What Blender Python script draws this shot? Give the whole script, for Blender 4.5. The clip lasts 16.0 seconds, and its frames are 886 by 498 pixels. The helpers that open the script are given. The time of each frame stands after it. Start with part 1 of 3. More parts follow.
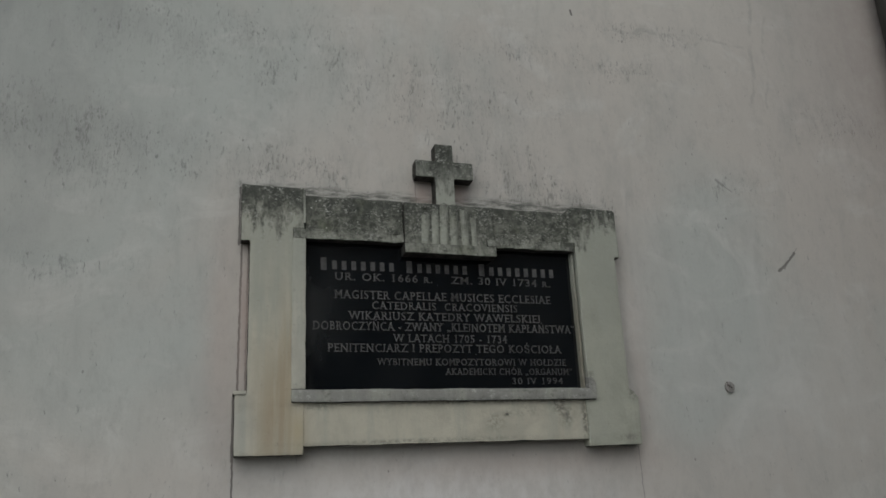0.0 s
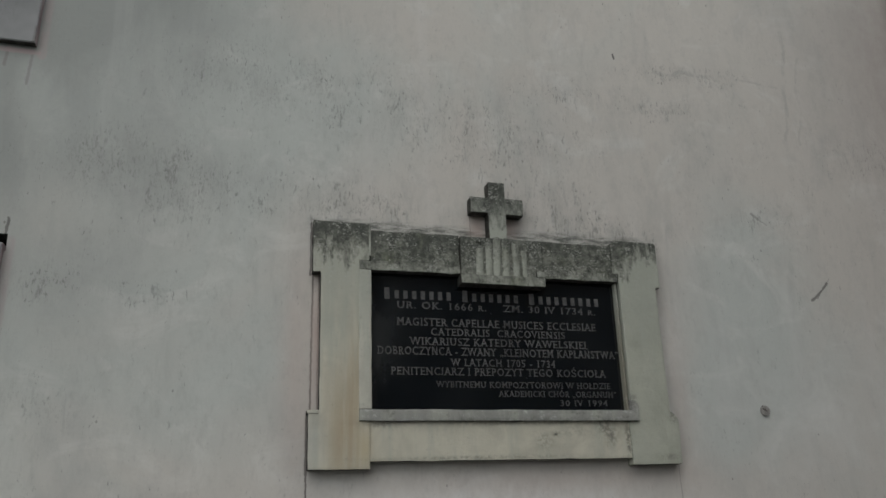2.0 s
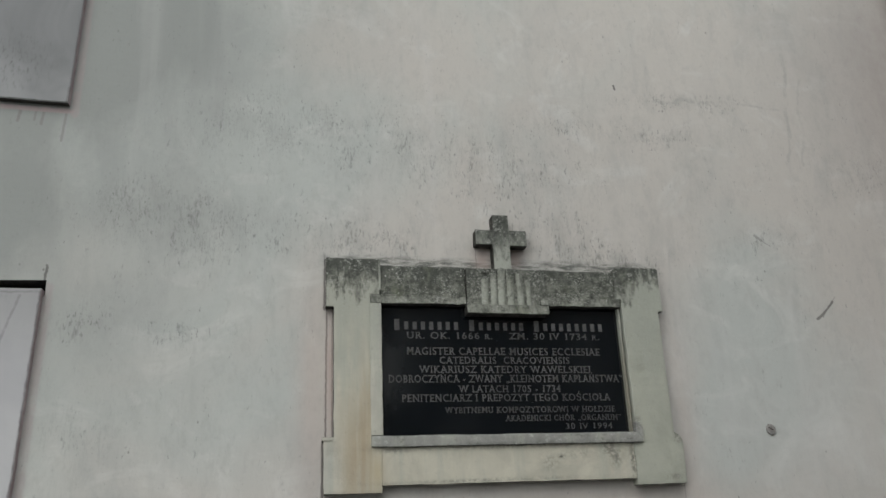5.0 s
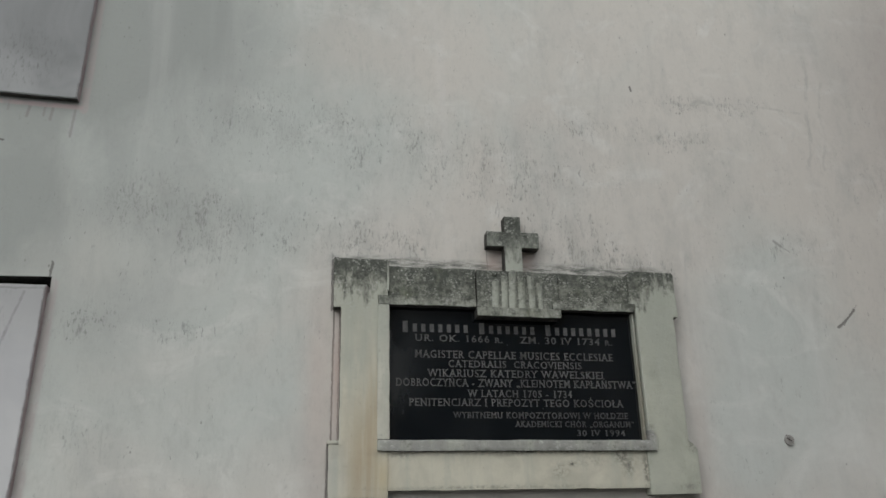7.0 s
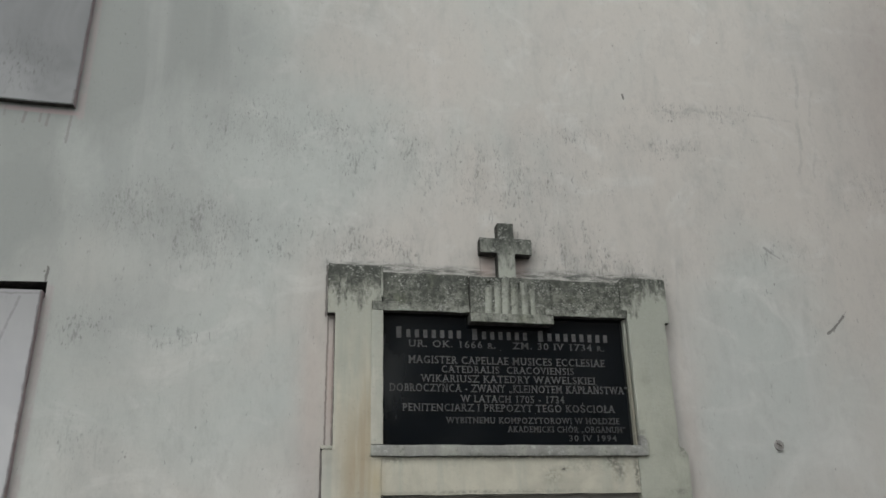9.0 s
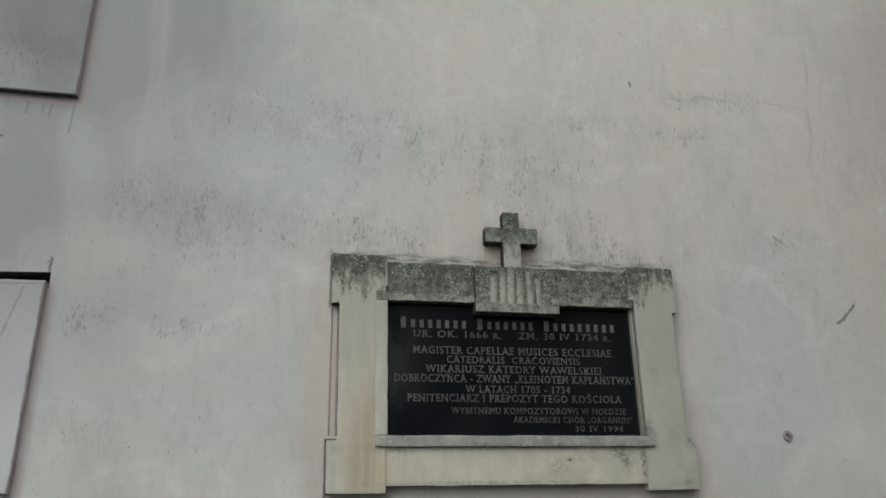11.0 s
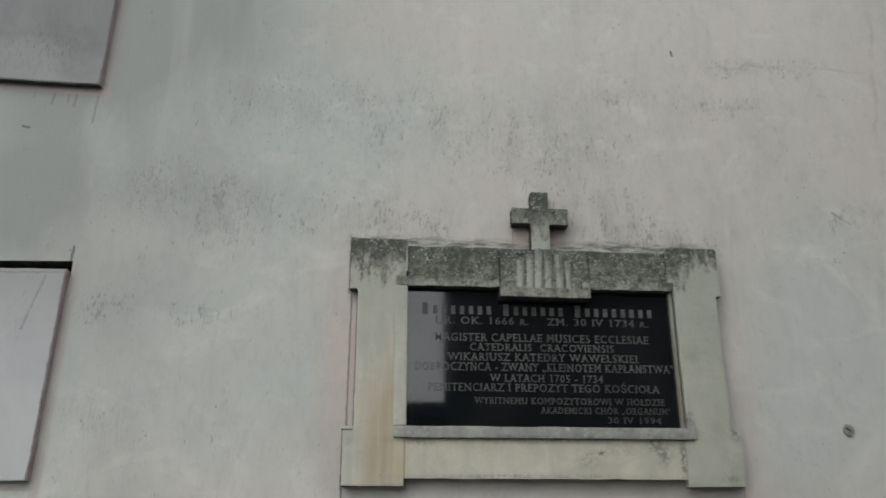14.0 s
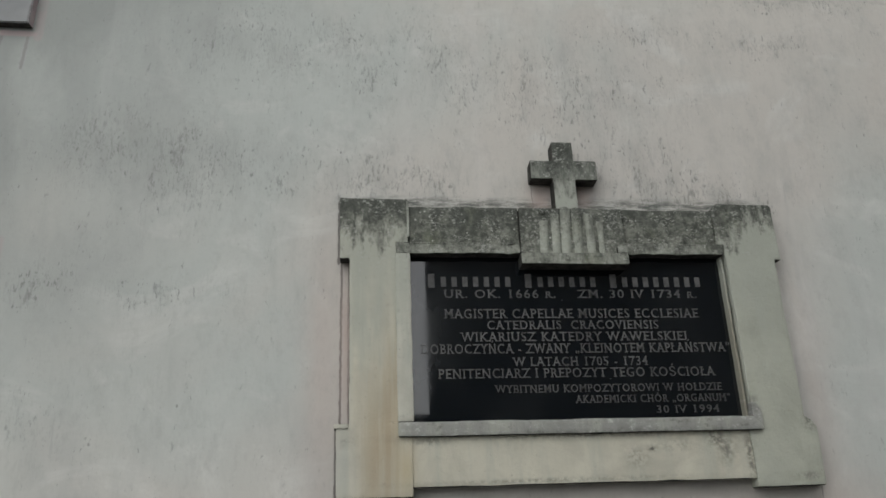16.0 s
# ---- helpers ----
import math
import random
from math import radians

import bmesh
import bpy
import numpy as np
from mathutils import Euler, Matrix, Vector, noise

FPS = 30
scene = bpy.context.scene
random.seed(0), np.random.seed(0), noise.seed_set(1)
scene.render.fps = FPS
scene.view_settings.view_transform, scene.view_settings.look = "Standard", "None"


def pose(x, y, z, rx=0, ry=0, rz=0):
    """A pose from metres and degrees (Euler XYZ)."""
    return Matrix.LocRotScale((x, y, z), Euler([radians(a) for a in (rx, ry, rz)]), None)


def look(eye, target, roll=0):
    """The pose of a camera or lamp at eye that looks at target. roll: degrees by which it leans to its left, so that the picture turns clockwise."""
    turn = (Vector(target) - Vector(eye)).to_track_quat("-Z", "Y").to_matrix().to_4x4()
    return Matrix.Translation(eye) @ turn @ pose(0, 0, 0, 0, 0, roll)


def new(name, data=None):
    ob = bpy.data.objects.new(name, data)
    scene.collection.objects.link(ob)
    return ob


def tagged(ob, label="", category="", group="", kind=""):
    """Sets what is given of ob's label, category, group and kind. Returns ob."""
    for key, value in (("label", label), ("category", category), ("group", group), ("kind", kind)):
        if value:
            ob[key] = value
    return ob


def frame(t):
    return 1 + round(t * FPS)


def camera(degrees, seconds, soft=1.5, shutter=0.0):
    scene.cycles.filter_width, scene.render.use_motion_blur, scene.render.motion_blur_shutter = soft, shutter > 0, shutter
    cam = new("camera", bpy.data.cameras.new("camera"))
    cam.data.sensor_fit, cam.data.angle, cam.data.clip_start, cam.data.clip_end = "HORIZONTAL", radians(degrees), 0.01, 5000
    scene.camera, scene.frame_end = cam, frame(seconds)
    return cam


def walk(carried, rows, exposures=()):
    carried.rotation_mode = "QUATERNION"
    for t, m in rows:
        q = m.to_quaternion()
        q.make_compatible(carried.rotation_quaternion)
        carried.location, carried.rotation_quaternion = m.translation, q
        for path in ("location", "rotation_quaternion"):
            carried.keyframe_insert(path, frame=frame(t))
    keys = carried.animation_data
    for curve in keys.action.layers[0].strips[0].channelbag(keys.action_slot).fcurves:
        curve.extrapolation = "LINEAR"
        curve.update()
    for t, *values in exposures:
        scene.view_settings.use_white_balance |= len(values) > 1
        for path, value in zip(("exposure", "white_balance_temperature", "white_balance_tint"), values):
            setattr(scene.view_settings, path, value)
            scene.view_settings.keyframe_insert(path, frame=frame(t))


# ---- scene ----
cam = camera(57.9, 16.0, soft=1.6, shutter=0.4)
PATH = [
    (0, (0.02, 0.613, 1.6), (0.552, 2.451, 2.184), -2.9),
    (0.5, (0.084, 0.587, 1.602), (0.573, 2.433, 2.197), -3.4),
    (1, (0.066, 0.567, 1.593), (0.542, 2.402, 2.232), -1.5),
    (1.5, (-0.083, 0.509, 1.591), (0.409, 2.342, 2.222), -3.0),
    (2, (-0.122, 0.424, 1.591), (0.34, 2.267, 2.215), -2.0),
    (2.5, (-0.148, 0.382, 1.592), (0.334, 2.216, 2.227), -2.2),
    (3, (0.004, 0.315, 1.593), (0.409, 2.162, 2.243), -0.7),
    (3.5, (0.081, 0.256, 1.609), (0.425, 2.122, 2.243), -1.5),
    (4, (0.062, 0.219, 1.603), (0.402, 2.082, 2.248), -2.2),
    (4.5, (0.022, 0.217, 1.602), (0.364, 2.075, 2.258), -2.6),
    (5, (-0.008, 0.237, 1.604), (0.336, 2.093, 2.264), -2.6),
    (7.5, (0.028, 0.297, 1.591), (0.326, 2.152, 2.278), -1.4),
    (8, (0.008, 0.293, 1.609), (0.324, 2.149, 2.285), -1.4),
    (8.5, (0.006, 0.288, 1.606), (0.331, 2.142, 2.284), -1.8),
    (9, (0.025, 0.269, 1.597), (0.34, 2.119, 2.287), -1.5),
    (11.5, (0.045, 0.294, 1.589), (0.335, 2.155, 2.261), -1.4),
    (12, (0.035, 0.287, 1.584), (0.325, 2.149, 2.256), -1.3),
    (12.5, (0.046, 0.27, 1.581), (0.322, 2.134, 2.25), -1.9),
    (13, (0.134, 0.289, 1.582), (0.368, 2.16, 2.25), -2.4),
    (13.5, (0.335, 0.343, 1.572), (0.426, 2.216, 2.269), -1.9),
    (14, (0.273, 0.409, 1.58), (0.356, 2.29, 2.255), -0.2),
    (14.5, (0.046, 0.662, 1.621), (0.215, 2.541, 2.287), -2.0),
    (15, (-0.006, 0.824, 1.638), (0.215, 2.7, 2.296), -2.3),
    (15.5, (0.111, 0.875, 1.594), (0.29, 2.741, 2.29), -2.1),
    (16, (0.174, 0.9, 1.598), (0.341, 2.765, 2.302), -2.3),
]
EXPOSURES = [(0, -0.48), (1.0, -0.47), (1.5, -0.28), (2.0, -0.40), (2.5, -0.21), (3.0, -0.03), (3.5, 0.08), (13.0, 0.07), (14.5, 0.04), (16.0, 0.04)]
walk(cam, [(t, look(eye, target, roll)) for t, eye, target, roll in PATH], EXPOSURES)

# ---- world, sun, exposure ----
world = bpy.data.worlds.new("sky_world")
scene.world = world
world.use_nodes = True
wn = world.node_tree.nodes
sky = wn.new("ShaderNodeTexSky")
sky.sky_type = "NISHITA"
sky.sun_disc = False
sky.sun_elevation = radians(58)
sky.sun_rotation = radians(200)
sky.air_density, sky.dust_density, sky.ozone_density = 1.0, 2.5, 1.0
wn["Background"].inputs["Strength"].default_value = 0.13
cloud = wn.new("ShaderNodeHueSaturation")
cloud.inputs["Saturation"].default_value = 0.35
world.node_tree.links.new(sky.outputs["Color"], cloud.inputs["Color"])
world.node_tree.links.new(cloud.outputs["Color"], wn["Background"].inputs["Color"])

sun_data = bpy.data.lights.new("overcast_sun", "SUN")
sun_data.energy, sun_data.angle, sun_data.color = 1.70, radians(85), (1.0, 1.0, 0.975)
sun = new("overcast_sun", sun_data)
sun.matrix_world = look((-4.0, -12.0, 9.5), (0.6, 3.0, 2.0))


# ---- node helpers ----
class Tree:
    """A small helper to write shader arithmetic."""

    def __init__(self, name):
        self.mat = bpy.data.materials.new(name)
        self.mat.use_nodes = True
        self.nt = self.mat.node_tree
        self.bsdf = self.nt.nodes["Principled BSDF"]
        geo = self.nt.nodes.new("ShaderNodeNewGeometry")
        self.pos = geo.outputs["Position"]
        sep = self.nt.nodes.new("ShaderNodeSeparateXYZ")
        self.nt.links.new(self.pos, sep.inputs[0])
        self.x, self.y, self.z = sep.outputs

    def put(self, socket, value):
        if hasattr(value, "is_output"):
            self.nt.links.new(value, socket)
        else:
            socket.default_value = value

    def m(self, op, a, b=0.0, c=0.0, clamp=False):
        n = self.nt.nodes.new("ShaderNodeMath")
        n.operation, n.use_clamp = op, clamp
        for s, v in zip(n.inputs, (a, b, c)):
            self.put(s, v)
        return n.outputs[0]

    def scaled(self, sx, sy, sz, shift=(0, 0, 0)):
        n = self.nt.nodes.new("ShaderNodeMapping")
        self.put(n.inputs["Vector"], self.pos)
        n.inputs["Scale"].default_value = (sx, sy, sz)
        n.inputs["Location"].default_value = shift
        return n.outputs[0]

    def warped(self, shift, scale, start):
        """Stretched wall coordinates, pushed about by a small irregular shift."""
        n = self.nt.nodes.new("ShaderNodeCombineXYZ")
        for s, axis, k, o in zip(n.inputs, (self.x, self.y, self.z), scale, start):
            self.put(s, self.m("MULTIPLY_ADD", self.m("ADD", axis, shift), k, o))
        return n.outputs[0]

    def noise(self, vec, scale=1.0, detail=3.0, rough=0.55, distort=0.0):
        n = self.nt.nodes.new("ShaderNodeTexNoise")
        self.put(n.inputs["Vector"], vec)
        n.inputs["Scale"].default_value, n.inputs["Detail"].default_value = scale, detail
        n.inputs["Roughness"].default_value, n.inputs["Distortion"].default_value = rough, distort
        return n.outputs["Fac"]

    def cells(self, vec, scale):
        n = self.nt.nodes.new("ShaderNodeTexVoronoi")
        self.put(n.inputs["Vector"], vec)
        n.inputs["Scale"].default_value = scale
        return n.outputs["Distance"]

    def step(self, value, lo, hi, a=0.0, b=1.0):
        n = self.nt.nodes.new("ShaderNodeMapRange")
        n.interpolation_type = "SMOOTHSTEP"
        self.put(n.inputs["Value"], value)
        for key, v in (("From Min", lo), ("From Max", hi), ("To Min", a), ("To Max", b)):
            n.inputs[key].default_value = v
        return n.outputs["Result"]

    def mix(self, fac, a, b):
        n = self.nt.nodes.new("ShaderNodeMix")
        n.data_type = "RGBA"
        self.put(n.inputs[0], fac)
        for s, v in ((n.inputs[6], a), (n.inputs[7], b)):
            self.put(s, (*v, 1.0) if isinstance(v, tuple) else v)
        return n.outputs[2]

    def blob(self, cx, cz, rx, rz, strength, ux=None, uz=None):
        """A soft oval patch on the wall, 1 in the middle."""
        dx = self.m("MULTIPLY", self.m("SUBTRACT", ux or self.x, cx), 1 / rx)
        dz = self.m("MULTIPLY", self.m("SUBTRACT", uz or self.z, cz), 1 / rz)
        d = self.m("ADD", self.m("MULTIPLY", dx, dx), self.m("MULTIPLY", dz, dz))
        return self.m("MULTIPLY", self.m("EXPONENT", self.m("MULTIPLY", d, -1.0)), strength)

    def line(self, x0, z0, x1, z1, width, strength, ux, uz):
        """A thin scratch or hairline crack from one place on the wall to another."""
        vx, vz = x1 - x0, z1 - z0
        ll = vx * vx + vz * vz
        px, pz = self.m("SUBTRACT", ux, x0), self.m("SUBTRACT", uz, z0)
        t = self.m("ADD", self.m("MULTIPLY", px, vx / ll), self.m("MULTIPLY", pz, vz / ll), clamp=True)
        ex = self.m("SUBTRACT", px, self.m("MULTIPLY", t, vx))
        ez = self.m("SUBTRACT", pz, self.m("MULTIPLY", t, vz))
        d = self.m("SQRT", self.m("ADD", self.m("MULTIPLY", ex, ex), self.m("MULTIPLY", ez, ez)))
        return self.step(d, width * 0.4, width, strength, 0.0)

    def largest(self, values):
        out = values[0]
        for v in values[1:]:
            out = self.m("MAXIMUM", out, v)
        return out

    def total(self, values):
        out = values[0]
        for v in values[1:]:
            out = self.m("ADD", out, v)
        return out

    def finish(self, colour, rough, height=None, depth=0.002, strength=1.0, specular=0.3):
        self.put(self.bsdf.inputs["Base Color"], (*colour, 1.0) if isinstance(colour, tuple) else colour)
        self.put(self.bsdf.inputs["Roughness"], rough)
        self.bsdf.inputs["Specular IOR Level"].default_value = specular
        if height is not None:
            b = self.nt.nodes.new("ShaderNodeBump")
            b.inputs["Strength"].default_value, b.inputs["Distance"].default_value = strength, depth
            self.put(b.inputs["Height"], height)
            self.put(self.bsdf.inputs["Normal"], b.outputs["Normal"])
        return self.mat


# ---- materials ----
PINK, GREY = (0.535, 0.515, 0.468), (0.48, 0.508, 0.474)


def plaster_material():
    t = Tree("weathered_pink_plaster")
    big = t.noise(t.scaled(1, 1, 0.8), 1.3, 4, 0.55, 0.6)
    # greyer towards one side, rosier towards the other
    drift = t.m("ADD", t.m("MULTIPLY", t.x, -0.16), t.m("MULTIPLY", t.m("SUBTRACT", big, 0.5), 1.7))
    drift = t.total([drift, t.blob(-0.55, 3.3, 0.6, 0.5, 0.35), t.blob(-0.5, 2.0, 0.7, 0.25, 0.2), t.blob(2.3, 2.1, 0.5, 0.35, 0.3), t.blob(1.6, 2.05, 0.3, 0.5, 0.4), t.blob(-0.1, 3.0, 0.7, 0.3, 0.25), t.blob(1.75, 2.35, 0.3, 0.5, 0.3),
                     t.blob(0.75, 2.62, 0.5, 0.16, -0.35), t.blob(0.06, 2.1, 0.07, 0.35, -0.6), t.blob(0.7, 1.6, 0.7, 0.14, -0.8)])
    grey = t.step(drift, -0.28, 0.34)
    colour = t.mix(grey, PINK, GREY)
    # pale limewash clouds and dull patches
    clouds = t.noise(t.scaled(1, 1, 1.4, (3, 0, 7)), 3.6, 6, 0.62, 1.2)
    colour = t.mix(t.step(clouds, 0.50, 0.72, 0.0, 0.5), colour, (0.64, 0.645, 0.605))
    smear = t.noise(t.scaled(7, 3, 2.2, (4, 0, 9)), 1.0, 6, 0.65, 0.5)
    colour = t.mix(t.step(smear, 0.5, 0.72, 0.0, 0.35), colour, (0.36, 0.37, 0.345))
    mottle = t.noise(t.scaled(1.4, 1, 0.8), 22, 6, 0.7)
    colour = t.mix(t.step(mottle, 0.48, 0.70, 0.0, 0.28), colour, (0.38, 0.38, 0.355))
    dull = t.noise(t.scaled(1.3, 1, 0.7, (11, 0, 2)), 2.4, 5, 0.6, 0.4)
    colour = t.mix(t.step(dull, 0.5, 0.78, 0.0, 0.45), colour, (0.34, 0.345, 0.33))
    # broad soft patches darker than the rest, strongest at the upper left
    dark_patches = t.total([t.blob(-0.75, 3.55, 0.75, 0.5, 0.95), t.blob(-1.05, 2.75, 0.3, 0.45, 0.5), t.blob(2.6, 3.6, 0.5, 0.5, 0.4), t.blob(-0.5, 2.72, 0.35, 0.12, 0.4), t.blob(-0.65, 2.45, 0.45, 0.4, 0.22), t.blob(-0.95, 3.2, 0.45, 0.45, 0.42), t.blob(-1.12, 2.62, 0.22, 0.25, 0.6), t.blob(-0.75, 2.2, 0.3, 0.3, 0.3), t.blob(-0.55, 3.0, 0.4, 0.4, 0.2), t.blob(-0.62, 3.55, 0.28, 0.25, 0.4)])
    colour = t.mix(t.m("MULTIPLY", dark_patches, t.step(dull, 0.25, 0.6, 0.6, 1.0), clamp=True), colour, (0.295, 0.312, 0.293))
    # grime in upright dashes
    jit = t.m("MULTIPLY", t.m("SUBTRACT", t.noise(t.pos, 9, 3), 0.5), 0.12)
    ux, uz = t.m("ADD", t.x, jit), t.m("ADD", t.z, jit)
    zones = t.total([0.15,
        t.blob(-0.50, 2.72, 0.24, 0.10, 0.62, ux, uz), t.blob(-0.58, 2.82, 0.08, 0.08, 0.5, ux, uz), t.blob(-0.30, 2.61, 0.15, 0.07, 0.65, ux, uz), t.blob(0.02, 2.66, 0.25, 0.07, 0.5, ux, uz),
        t.blob(0.20, 2.60, 0.22, 0.05, 0.8, ux, uz), t.blob(0.96, 2.64, 0.14, 0.09, 1.0, ux, uz), t.blob(1.12, 2.56, 0.22, 0.05, 0.95, ux, uz),
        t.blob(-0.72, 2.31, 0.13, 0.05, 0.6, ux, uz), t.blob(-0.38, 2.27, 0.20, 0.05, 0.45, ux, uz), t.blob(0.1, 3.05, 0.45, 0.12, 0.5, ux, uz),
        t.blob(0.75, 2.9, 0.35, 0.14, 0.5, ux, uz), t.blob(1.62, 3.28, 0.22, 0.04, 0.9, ux, uz), t.blob(1.45, 3.10, 0.16, 0.05, 0.65, ux, uz),
        t.blob(1.05, 3.15, 0.2, 0.06, 0.5, ux, uz), t.blob(1.88, 2.66, 0.16, 0.06, 0.5, ux, uz), t.blob(2.45, 2.95, 0.25, 0.08, 0.6, ux, uz),
        t.blob(-0.2, 3.15, 0.25, 0.1, 0.35, ux, uz), t.blob(-0.75, 1.95, 0.15, 0.1, 0.3, ux, uz)])
    dashes = t.noise(t.scaled(105, 30, 34), 1.0, 4, 0.68, 0.3)
    fleck = t.noise(t.scaled(150, 60, 75, (5, 0, 1)), 1.0, 3, 0.6)
    dashes = t.m("MAXIMUM", t.step(dashes, 0.50, 0.70), t.step(fleck, 0.57, 0.70, 0.0, 0.9))
    strokes = t.step(t.noise(t.scaled(80, 24, 13, (1, 0, 3)), 1.0, 5, 0.7, 0.5), 0.54, 0.70, 0.0, 0.9)
    patch = t.step(t.noise(t.scaled(11, 5, 7, (6, 0, 2)), 1.0, 4, 0.6), 0.38, 0.60, 0.25, 1.15)
    dashes = t.m("MULTIPLY", t.m("MAXIMUM", dashes, strokes), patch)
    soft = t.m("MULTIPLY", zones, t.step(t.noise(t.scaled(14, 6, 6), 1.0, 4), 0.32, 0.72), clamp=True)
    colour = t.mix(t.m("MULTIPLY", soft, 0.26), colour, (0.22, 0.225, 0.21))
    colour = t.mix(t.m("MULTIPLY", t.m("MULTIPLY", zones, dashes), 0.50, clamp=True), colour, (0.16, 0.165, 0.155))
    # weathered-out dabs, each a few millimetres high, in loose swarms
    wob = t.m("MULTIPLY", t.m("SUBTRACT", t.noise(t.pos, 26, 3), 0.5), 0.020)
    swarm = t.m("ADD", t.step(t.noise(t.scaled(12, 6, 9, (9, 0, 4)), 1.0, 4, 0.7), 0.42, 0.60, -0.05, 0.03), t.step(zones, 0.10, 0.65, -0.045, 0.035))
    small = t.m("ADD", t.noise(t.warped(wob, (120, 40, 46), (3, 0, 8)), 1.0, 3, 0.6), swarm)
    large = t.m("ADD", t.noise(t.warped(wob, (58, 20, 17), (1, 0, 5)), 1.0, 5, 0.72), swarm)
    dab = t.m("MAXIMUM", t.step(small, 0.61, 0.74), t.step(large, 0.58, 0.74, 0.0, 0.9))
    colour = t.mix(t.m("MULTIPLY", dab, 0.55), colour, (0.135, 0.14, 0.13))
    # cleaner paint sheltered under the stone, lightened to offset shade; a pale patch beside
    colour = t.mix(t.m("MULTIPLY", t.blob(1.95, 1.85, 0.5, 0.3, 0.5), t.step(clouds, 0.35, 0.6, 0.5, 1.0)), colour, (0.62, 0.63, 0.595))
    colour = t.mix(t.m("MULTIPLY", t.blob(0.66, 1.57, 0.60, 0.10, 0.95), t.step(mottle, 0.35, 0.6, 1.0, 0.6)), colour, (0.72, 0.715, 0.69))
    # long washed streaks running down
    runs = t.noise(t.scaled(9, 4, 0.7, (2, 0, 0)), 1.0, 3, 0.5)
    colour = t.mix(t.step(runs, 0.54, 0.8, 0.0, 0.17), colour, (0.70, 0.69, 0.67))
    # sparse pits all over
    pits = t.cells(t.scaled(16, 8, 10), 1.0)
    some = t.step(t.noise(t.pos, 4.0, 2), 0.5, 0.65)
    pitmask = t.m("MULTIPLY", t.step(pits, 0.03, 0.065, 0.65, 0.0), some)
    colour = t.mix(pitmask, colour, (0.13, 0.125, 0.115))
    # soot line that has gathered on top of the stone frame
    jit2 = t.m("MULTIPLY", t.m("SUBTRACT", t.noise(t.scaled(30, 20, 60), 1.0, 4), 0.5), 0.03)
    edge = t.m("ABSOLUTE", t.m("SUBTRACT", t.m("ADD", t.z, jit2), t.m("SUBTRACT", 2.548, t.m("MULTIPLY", t.x, 0.019))))
    inside = t.m("MULTIPLY", t.step(ux, 0.04, 0.1), t.step(ux, 1.32, 1.4, 1.0, 0.0))
    soot = t.m("MULTIPLY", t.m("MULTIPLY", t.step(edge, 0.0, 0.034, 1.0, 0.0), inside), t.step(t.noise(t.scaled(15, 8, 85), 1.0, 5, 0.75), 0.36, 0.62))
    colour = t.mix(t.m("MULTIPLY", soot, 0.9), colour, (0.09, 0.10, 0.088))
    # hairline cracks, scratches, a nail hole; jamb outlines with its shadow gap painted dark
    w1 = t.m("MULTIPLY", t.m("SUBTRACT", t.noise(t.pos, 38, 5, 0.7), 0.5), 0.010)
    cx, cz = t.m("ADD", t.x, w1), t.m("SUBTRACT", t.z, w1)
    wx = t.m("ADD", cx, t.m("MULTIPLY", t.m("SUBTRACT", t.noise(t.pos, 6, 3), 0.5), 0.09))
    cracks_and_edge_shade = t.largest([
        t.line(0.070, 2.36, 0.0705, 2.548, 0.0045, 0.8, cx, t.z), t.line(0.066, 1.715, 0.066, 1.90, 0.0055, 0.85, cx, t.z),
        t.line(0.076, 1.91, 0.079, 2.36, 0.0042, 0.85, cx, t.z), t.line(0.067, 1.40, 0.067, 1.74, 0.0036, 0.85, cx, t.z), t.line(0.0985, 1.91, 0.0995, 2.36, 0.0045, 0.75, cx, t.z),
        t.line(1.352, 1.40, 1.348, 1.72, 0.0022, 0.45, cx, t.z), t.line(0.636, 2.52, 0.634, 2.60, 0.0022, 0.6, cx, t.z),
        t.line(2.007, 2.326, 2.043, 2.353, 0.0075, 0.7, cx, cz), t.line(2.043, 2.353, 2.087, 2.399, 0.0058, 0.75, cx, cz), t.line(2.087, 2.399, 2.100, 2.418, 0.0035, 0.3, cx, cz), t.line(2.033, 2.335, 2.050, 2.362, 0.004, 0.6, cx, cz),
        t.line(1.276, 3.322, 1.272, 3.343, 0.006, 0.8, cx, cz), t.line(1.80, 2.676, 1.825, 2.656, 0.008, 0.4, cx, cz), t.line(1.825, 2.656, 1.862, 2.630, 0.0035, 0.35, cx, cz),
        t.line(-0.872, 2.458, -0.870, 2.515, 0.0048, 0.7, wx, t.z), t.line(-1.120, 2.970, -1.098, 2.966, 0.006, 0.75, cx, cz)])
    colour = t.mix(cracks_and_edge_shade, colour, (0.09, 0.085, 0.08))
    # drips below the raised block
    drips = t.largest([t.line(-0.877, 2.99, -0.870, 3.115, 0.0065, 0.55, cx, t.z), t.line(-0.952, 3.055, -0.948, 3.118, 0.007, 0.65, cx, t.z),
                       t.line(-0.977, 3.07, -0.974, 3.118, 0.006, 0.6, cx, t.z), t.line(-1.033, 3.065, -1.026, 3.12, 0.0075, 0.7, cx, t.z), t.line(-1.10, 3.09, -1.098, 3.125, 0.006, 0.4, cx, t.z)])
    colour = t.mix(drips, colour, (0.22, 0.205, 0.20))
